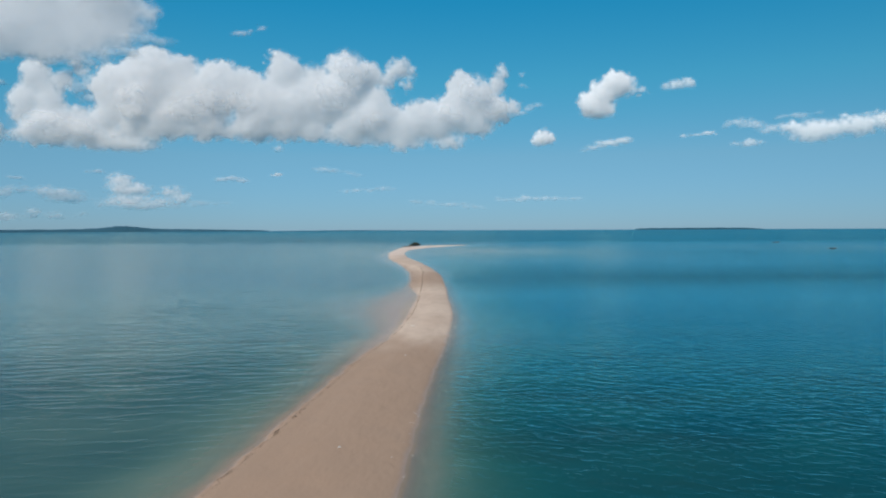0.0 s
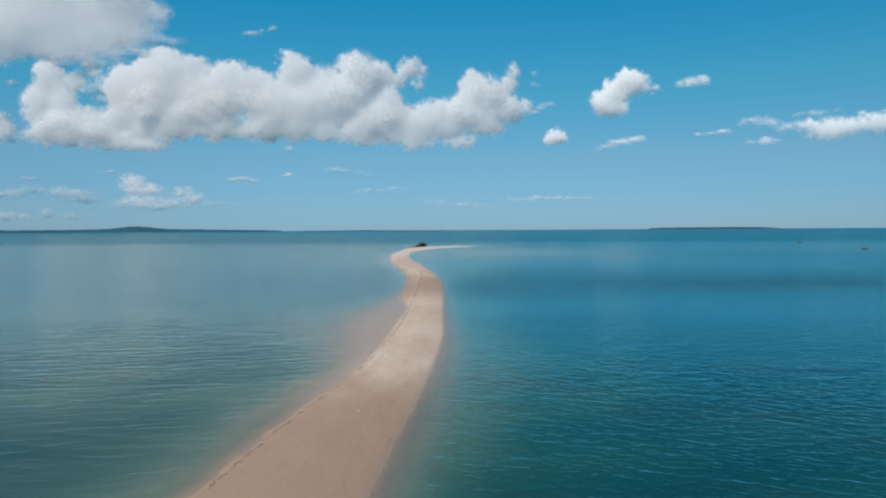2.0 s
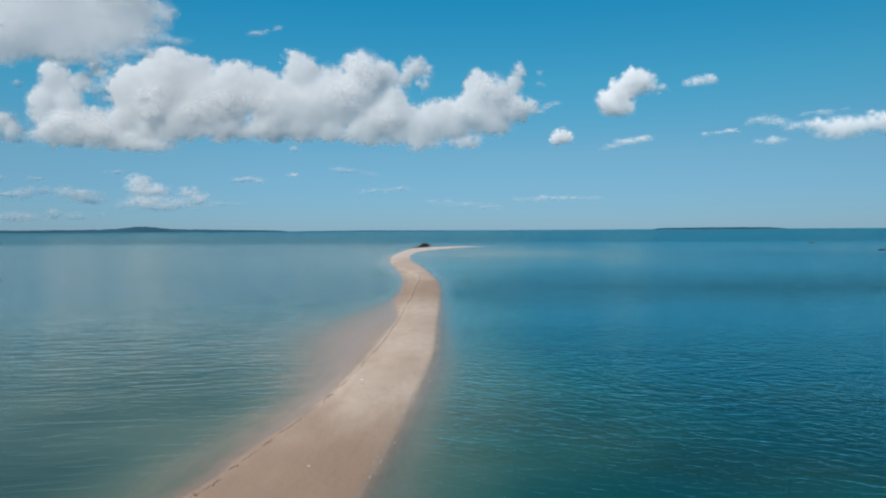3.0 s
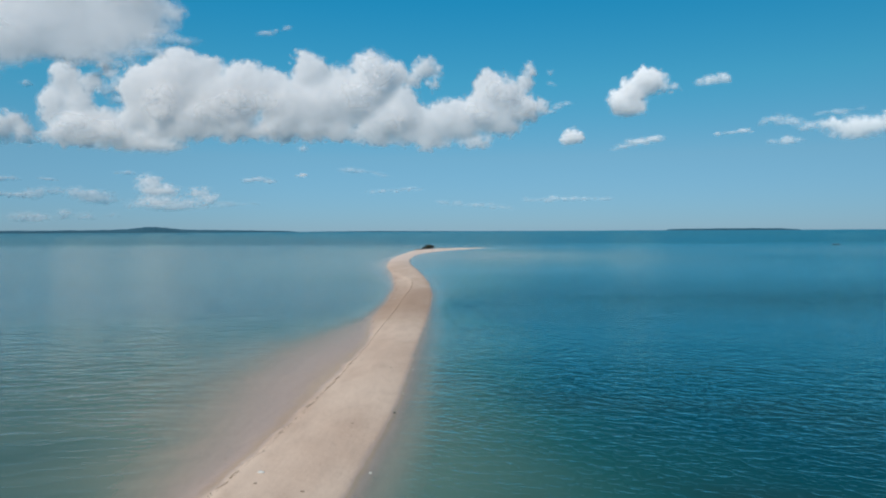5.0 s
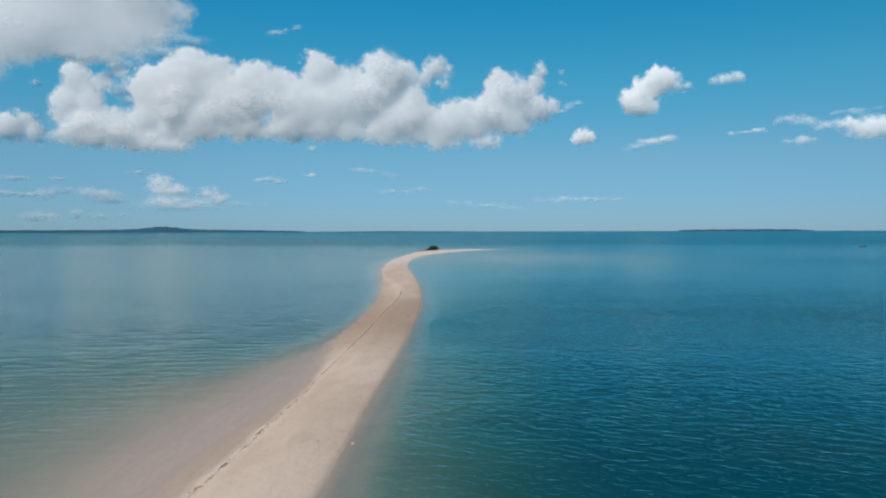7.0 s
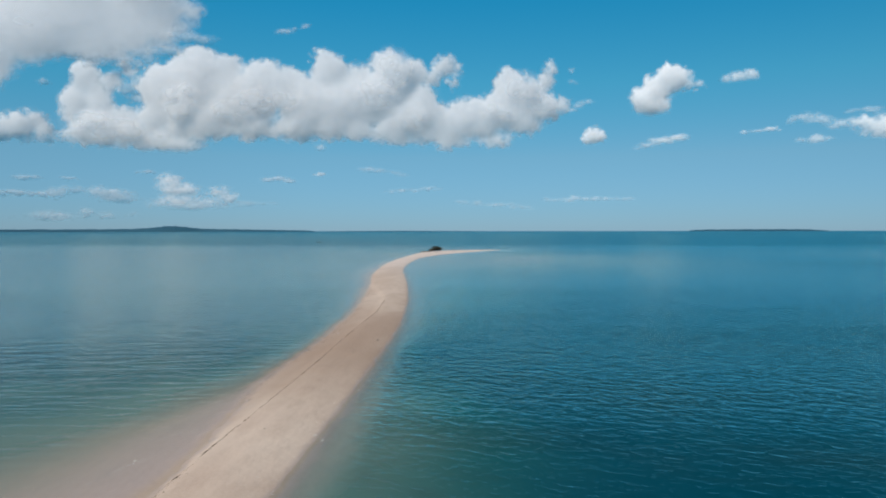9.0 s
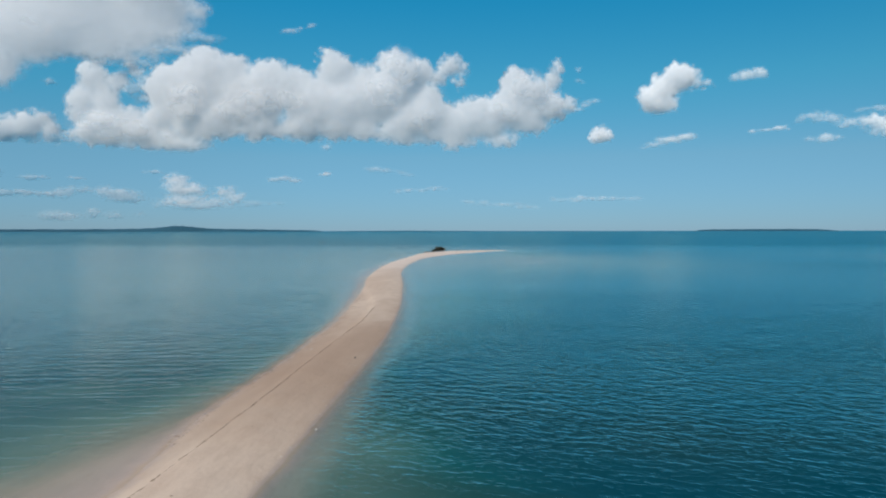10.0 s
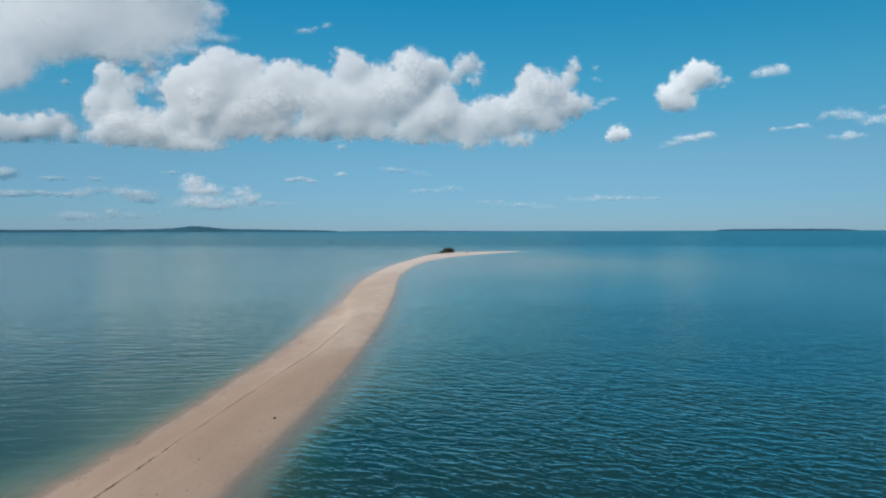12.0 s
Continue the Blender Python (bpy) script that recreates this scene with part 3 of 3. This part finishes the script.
def shreds(seed, wide, high, slant=0.0):
    """A chain of uneven flat tatters that hang together."""
    r = np.random.RandomState(seed)
    out = [(0, 0, 0.7 * wide, 0.4 * high)]
    for k in range(max(4, int(2.2 * wide / high))):
        x = r.uniform(-1, 1)
        size = high * r.uniform(0.3, 0.8) * (1.1 - 0.6 * abs(x))
        out.append((x * wide * 0.85, slant * x * wide + r.normal(0, 0.22) * high, min(size * r.uniform(1.6, 3.4), wide), size))
    return out


THIN = "thin drawn-out streak of pale cloud"
for k, (x, y, z, wide, high, dense, slant) in enumerate([
    (937, 2614, 352, 74, 14, 0.55, 0.06), (1100, 2549, 309, 62, 21, 0.45, 0), (1238, 2485, 403, 90, 13, 0.35, 0.05), (-1343, 4554, 330, 120, 30, 0.5, 0),
    (-607, 2578, 203, 19, 15, 0.75, 0), (-2518, 3777, 214, 129, 32, 0.6, 0), (-2337, 3893, 300, 65, 22, 0.4, 0),
    (-2674, 3667, 203, 115, 36, 0.5, 0),
    (-2730, 3624, 310, 143, 54, 0.6, 0), (-2517, 3778, 299, 100, 25, 0.4, 0)]):
    cloud(THIN, (x, y, z), facing(x, y), shreds(130 + 7 * k, wide, high, slant), 130 + 7 * k, min(1.0, 1.35 * dense), 1.4, 1.5, 3.4, "thin_cloud", 0)
for k, (x, y, z, wide, high, dense, slant) in enumerate([
    (-1576, 3118, 624, 93, 71, 0.6, 0), (-1515, 3148, 584, 66, 55, 0.5, 0), (-677, 4500, 378, 179, 29, 0.28, -0.12),
    (-484, 4525, 261, 222, 22, 0.32, 0.05), (33, 4552, 167, 305, 25, 0.25, -0.07), (596, 4513, 198, 351, 25, 0.32, 0),
    (-553, 2386, 278, 17, 17, 0.35, 0), (-772, 2741, 759, 58, 18, 0.35, 0.05), (-703, 2760, 781, 22, 18, 0.6, 0.3),
    (367, 3282, 718, 13, 23, 0.35, 0), (374, 3281, 667, 16, 21, 0.25, 0), (394, 3279, 560, 52, 36, 0.5, 0.3),
    (-899, 2166, 584, 55, 44, 0.6, 0), (-957, 2140, 544, 73, 33, 0.45, 0), (-1548, 2997, 728, 122, 48, 0.6, 0),
    (-1127, 1820, 388, 12, 13, 0.35, 0), (-1510, 4500, 180, 225, 26, 0.2, 0), (-1856, 4367, 159, 318, 41, 0.3, 0),
    (-2080, 4263, 362, 82, 19, 0.35, 0), (-2465, 3812, 89, 143, 43, 0.25, 0)]):
    cloud("faint torn wisp of cloud", (x, y, z), facing(x, y), shreds(330 + 7 * k, wide, high, slant), 330 + 7 * k, min(1.0, 1.35 * dense), 1.5, 1.6, 3.6, "thin_cloud", 0)


# ---- the shrubs, driftwood and post at the far end ----
def tube(bm, line, radii, sides=7):
    """A tapered round bar along a line of points."""
    rings = []
    for i, p in enumerate(line):
        d = (Vector(line[min(i + 1, len(line) - 1)]) - Vector(line[max(i - 1, 0)])).normalized()
        a = d.orthogonal().normalized()
        b = d.cross(a)
        rings.append([bm.verts.new(Vector(p) + (a * math.cos(k * 6.2832 / sides) + b * math.sin(k * 6.2832 / sides)) * radii[i])
                      for k in range(sides)])
    for r0, r1 in zip(rings, rings[1:]):
        for k in range(sides):
            bm.faces.new((r0[k], r0[(k + 1) % sides], r1[(k + 1) % sides], r1[k]))
    bm.faces.new(rings[0][::-1])
    bm.faces.new(rings[-1])


def bent(rnd, start, end, bow, steps=5):
    a, b = Vector(start), Vector(end)
    off = Vector([rnd.uniform(-1, 1) for _ in range(3)]) * bow * (b - a).length
    return [a.lerp(b, i / steps) + off * math.sin(math.pi * i / steps) for i in range(steps + 1)]


def shrub(label, x, y, wide, high, seed):
    """A spreading shrub: several leaning stems with limbs, and clumps of small leaves with gaps between them."""
    rnd = random.Random(seed)
    root = new("mangrove_shrub")
    root.location = (x, y, on_sand(x, y) - 0.05)
    tips = []
    for _ in range(5):
        bm = bmesh.new()
        turn = rnd.uniform(0, 6.28)
        top = Vector((math.cos(turn) * wide * rnd.uniform(0.15, 0.5), math.sin(turn) * wide * rnd.uniform(0.15, 0.5), high * rnd.uniform(0.45, 0.7)))
        foot = Vector((math.cos(turn) * 0.25, math.sin(turn) * 0.25, -0.1))
        line = bent(rnd, foot, top, 0.12)
        tube(bm, line, [0.09 - 0.012 * k for k in range(6)])
        part("trunk", bm, BARK, root)
        for _ in range(4):
            bm = bmesh.new()
            end = top + Vector((rnd.uniform(-1, 1) * wide * 0.4, rnd.uniform(-1, 1) * wide * 0.4, rnd.uniform(-0.05, 0.38) * high))
            tube(bm, bent(rnd, line[3], end, 0.15), [0.04 - 0.005 * k for k in range(6)], 5)
            part("limb", bm, BARK, root)
            tips += [end, line[3].lerp(end, 0.6)]
    bm = bmesh.new()
    for tip in tips:
        clump = rnd.uniform(0.28, 0.5) * high * 0.5
        for _ in range(130):
            d = Vector((rnd.gauss(0, 0.6), rnd.gauss(0, 0.6), rnd.gauss(0, 0.4))) * clump
            c = tip + d
            c.z = max(c.z * rnd.uniform(0.7, 1.0), 0.10)
            m = Matrix.Translation(c) @ Euler((rnd.uniform(-1, 1), rnd.uniform(-1, 1), rnd.uniform(0, 6.28))).to_matrix().to_4x4()
            s = rnd.uniform(0.05, 0.10)
            v = [bm.verts.new(m @ Vector(q)) for q in ((-1.6 * s, 0, 0), (0, -0.7 * s, 0.2 * s), (1.6 * s, 0, 0), (0, 0.7 * s, 0.2 * s))]
            bm.faces.new(v)
    tagged(part("crown", bm, LEAF, root, "clumps of small dark green leaves", smooth=False), kind="stuff")
    return tagged(root, label, "shrub", "shrubs at the end of the sandbar")


shrub("dark green spreading mangrove shrub on the sand", -16.1, 393.0, 2.9, 2.6, 3)
shrub("dark green rounded mangrove shrub on the sand", -14.5, 393.6, 1.9, 2.2, 4)
shrub("low dark green mangrove shrub on the sand", -17.7, 392.4, 1.2, 1.2, 5)


def driftwood(label, x, y, turn, length, seed):
    rnd = random.Random(seed)
    root = new("driftwood")
    root.matrix_basis = pose(x, y, on_sand(x, y) - 0.02, 0, 0, turn)
    bm = bmesh.new()
    spine = bent(rnd, (-length / 2, 0, 0.10), (length / 2, 0.1, 0.28), 0.06)
    tube(bm, spine, [0.24, 0.23, 0.21, 0.17, 0.12, 0.05])
    part("trunk", bm, DRIFT, root)
    for k in (1, 2, 3, 3, 4, 4):
        bm = bmesh.new()
        end = spine[k] + Vector((rnd.uniform(0.1, 0.9), rnd.uniform(-0.8, 0.8), rnd.uniform(0.1, 0.55)))
        tube(bm, bent(rnd, spine[k], end, 0.1), [0.06, 0.05, 0.04, 0.035, 0.025, 0.012], 6)
        part("branch", bm, DRIFT, root)
    return tagged(root, label, "driftwood")


driftwood("dark dead branch lying on the sand beside the shrubs", -19.6, 390.0, 12, 4.6, 6)
driftwood("low tangle of dead wood on the sand", -18.2, 388.8, -8, 2.2, 8)

bm = bmesh.new()
rnd = random.Random(12)
tube(bm, bent(rnd, (0, 0, -0.3), (0.07, 0.03, 1.15), 0.02), [0.12, 0.118, 0.115, 0.112, 0.105, 0.09], 9)
post = part("wooden_post", bm, DRIFT)
post.location = (-7.6, 389.5, on_sand(-7.6, 389.5))
tagged(post, "short weathered wooden post standing in the sand", "post")


# ---- boats on the far water ----
def boat(label, x, y, turn, length):
    """A narrow outrigger canoe: a hollow hull, two cross beams and two bamboo floats."""
    root = new("outrigger_boat")
    root.matrix_basis = pose(x, y, -0.08, 0, 0, turn)
    bm = bmesh.new()
    rows = []
    for i in range(13):
        s = -1 + i / 6
        half, rise = 0.42 * (1 - abs(s) ** 2.4) + 0.03, 0.42 * abs(s) ** 3
        outline = [(-half, 0.55 + rise), (-0.85 * half, 0.2 + rise * 0.8), (0, rise * 0.7), (0.85 * half, 0.2 + rise * 0.8), (half, 0.55 + rise),
                   (half * 0.85, 0.55 + rise), (0.65 * half, 0.24 + rise), (0, 0.08 + rise), (-0.65 * half, 0.24 + rise), (-half * 0.85, 0.55 + rise)]
        rows.append([bm.verts.new((s * length / 2, a, b)) for a, b in outline])
    for r0, r1 in zip(rows, rows[1:]):
        for k in range(10):
            bm.faces.new((r0[k], r0[(k + 1) % 10], r1[(k + 1) % 10], r1[k]))
    bm.faces.new(rows[0][::-1])
    bm.faces.new(rows[-1])
    part("hull", bm, HULL, root)
    for s in (-0.22, 0.22):
        bm = bmesh.new()
        tube(bm, [(s * length, q, 0.62 - 0.13 * q * q) for q in (-1.9, -1.2, -0.5, 0.5, 1.2, 1.9)], [0.035] * 6, 6)
        part("cross_beam", bm, BAMBOO, root)
    for s in (-1.9, 1.9):
        bm = bmesh.new()
        tube(bm, [(q * length, s, 0.13 + 0.3 * max(0, abs(q) - 0.3)) for q in (-0.42, -0.3, 0, 0.3, 0.42)], [0.05] * 5, 6)
        part("float", bm, BAMBOO, root)
    for q in (-0.28, 0.05, 0.3):
        bm = bmesh.new()
        bmesh.ops.create_cube(bm, size=1.0, matrix=pose(q * length, 0, 0.5) @ Matrix.Diagonal((0.22, 0.66, 0.03, 1)))
        part("thwart", bm, BAMBOO, root)
    return tagged(root, label, "boat", "boats on the sea")


boat("small dark outrigger boat at rest on the sea", 180.7, 328.5, 25, 4.2)
boat("small dark outrigger boat far out on the sea", 222.5, 474.0, 10, 4.5)
boat("small dark outrigger boat far out beyond the shoal", -129.0, 641.0, -12, 5.0)


# ---- what the tide has left on the sand ----
def lump(name, label, category, group, x, y, size, material, seed, flat=0.6, z=None):
    """A worn, uneven piece that lies half sunk in the sand."""
    rnd = random.Random(seed)
    bm = bmesh.new()
    bmesh.ops.create_icosphere(bm, subdivisions=2, radius=1.0)
    for v in bm.verts:
        k = 1 + 0.45 * noise.noise(v.co * 1.4 + Vector((seed * 3.1, 0, 0))) + 0.2 * noise.noise(v.co * 3.7 + Vector((0, seed, 0)))
        v.co = Vector((v.co.x * 1.3, v.co.y * 0.85, v.co.z * flat)) * k * size
    ob = part(name, bm, material)
    ob.matrix_basis = pose(x, y, (on_sand(x, y) if z is None else z) + size * flat * 0.35, 0, 0, rnd.uniform(0, 360))
    return tagged(ob, label, category, group)


for k, (x, y, size) in enumerate([(1.25, 71.8, 0.14), (1.25, 86.0, 0.13), (1.25, 93.4, 0.15), (0.75, 122.0, 0.14), (1.0, 111.4, 0.12), (0.2, 58.4, 0.11),
                                  (-0.7, 46.4, 0.11), (-1.35, 31.0, 0.10), (-1.6, 28.3, 0.09), (-0.2, 152.5, 0.13), (-6.4, 107.9, 0.10)]):
    lump("coral_fragment", "bleached white coral fragment at the water's edge", "coral", "coral fragments", x, y, 0.42 * size, CORAL, 20 + k, 0.4, 0.01)
for k, (x, y, size) in enumerate([(-3.05, 71.0, 0.13), (-4.6, 31.1, 0.07), (-5.6, 145.0, 0.07), (-2.9, 54.0, 0.06)]):
    lump("coral_fragment", "flat white coral piece on dry sand", "coral", "coral fragments", x, y, size, CORAL, 40 + k, 0.3)
lump("stone", "dark round stone alone on the open sand", "stone", "", -1.05, 140.6, 0.085, STONE, 51, 0.75)
lump("stone", "dark stone at the water's edge", "stone", "", 1.2, 81.4, 0.065, STONE, 52, 0.7)
for k, (x, y, size) in enumerate([(-0.6, 78.2, 0.15), (-2.9, 69.7, 0.14), (-0.9, 69.0, 0.15), (-0.3, 92.9, 0.13), (-2.0, 112.0, 0.11), (-5.6, 74.0, 0.10),
                                  (-1.6, 128.0, 0.12), (-1.9, 133.5, 0.14), (-2.7, 137.5, 0.13), (-1.4, 147.0, 0.12), (-2.2, 121.0, 0.10),
                                  (-1.0, 138.3, 0.12), (-1.3, 135.9, 0.13), (-2.3, 133.7, 0.12), (-3.1, 136.2, 0.10), (-0.9, 130.3, 0.10), (-1.7, 129.6, 0.12),
                                  (-0.1, 133.9, 0.08), (-2.7, 148.1, 0.11), (-2.2, 129.4, 0.09), (-9.0, 33.3, 0.12), (-9.1, 31.5, 0.10), (-8.7, 36.5, 0.09)]):
    lump("seagrass_clump", "small brown clump of dried seagrass on the sand", "seaweed", "seagrass clumps", x, y, 0.5 * size, TUFT, 60 + k, 0.16)


def tide_line(label, line, count, spread, size, seed, clumps, material=WRACK, name="seagrass_wrack", category="seaweed", level=None):
    """A strand line of countless torn scraps, gathered in clumps along a curve."""
    rnd = np.random.RandomState(seed)
    curve = spline(line, 12)
    length = np.concatenate([[0], np.cumsum(np.linalg.norm(np.diff(curve, axis=0), axis=1))])
    heap = rnd.uniform(0, length[-1], clumps)
    s = np.where(rnd.uniform(size=count) < 0.75, heap[rnd.randint(0, clumps, count)] + rnd.normal(0, 0.22, count), rnd.uniform(0, length[-1], count))
    x = np.interp(s, length, curve[:, 0]) + rnd.normal(0, spread, count)
    y = np.interp(s, length, curve[:, 1]) + rnd.normal(0, spread, count)
    z = ground_height(x, y) if level is None else np.full(count, level)
    verts, faces = [], []
    for a, b, c in zip(x, y, z):
        if c < -0.05:
            continue
        k, w = size * rnd.uniform(0.5, 1.4), rnd.uniform(0, 6.28)
        p, q = np.array([math.cos(w), math.sin(w)]), np.array([-math.sin(w), math.cos(w)])
        n = len(verts)
        for e, f, up in ((1.6, 0, 0), (0, 0.6, 0), (-1.6, 0, 0), (0, -0.6, 0), (0.1, 0.1, 0.6)):
            o = np.array([a, b]) + k * (e * p + f * q)
            verts.append((o[0], o[1], c - 0.005 + k * up))
        faces += [(n, n + 1, n + 4), (n + 1, n + 2, n + 4), (n + 2, n + 3, n + 4), (n + 3, n, n + 4)]
    ob = new(name, mesh_of(name, verts, faces, material, False))
    return tagged(ob, label, category, kind="stuff")


tide_line("broken dark strand line of dried seagrass scraps along the sand's edge",
          [(-9.3, 22), (-8.3, 32), (-7.5, 40), (-6.5, 51), (-4.9, 63), (-4.1, 72), (-3.65, 83), (-3.45, 95), (-3.5, 106)], 2600, 0.10, 0.028, 71, 260)
tide_line("thin continuous dark line of seagrass left by the tide",
          [(-3.6, 104), (-3.6, 112), (-3.7, 120), (-3.75, 128), (-4.05, 137), (-4.3, 145), (-4.4, 153), (-4.6, 162), (-5.6, 175)], 3600, 0.032, 0.021, 72, 360)
tide_line("scattered dark scraps of seagrass on the low wet shelf",
          [(-5.2, 117), (-6.0, 124), (-6.1, 131), (-6.0, 140), (-6.5, 151), (-7.8, 168), (-10.5, 190)], 520, 0.22, 0.034, 73, 90)
tide_line("few dark scraps in the shallow water's edge",
          [(-10.0, 24), (-9.0, 33), (-8.2, 40), (-6.9, 55)], 160, 0.5, 0.04, 74, 24)
tide_line("tiny white coral and shell bits strewn along the eastern waterline",
          [(-1.9, 28), (-1.3, 38), (-0.6, 50), (0.1, 60), (0.8, 74), (1.0, 84), (0.65, 103), (0.4, 118), (0.0, 134), (-0.7, 152)],
          150, 0.22, 0.030, 75, 40, CORAL, "coral_bits", "coral")
tide_line("thin broken line of white foam on the western shoal",
          [(-6.95, 104.9), (-6.65, 106.1), (-6.45, 107.0), (-6.1, 108.1)], 110, 0.06, 0.011, 76, 30, FOAM, "sea_foam", "foam", 0.015)
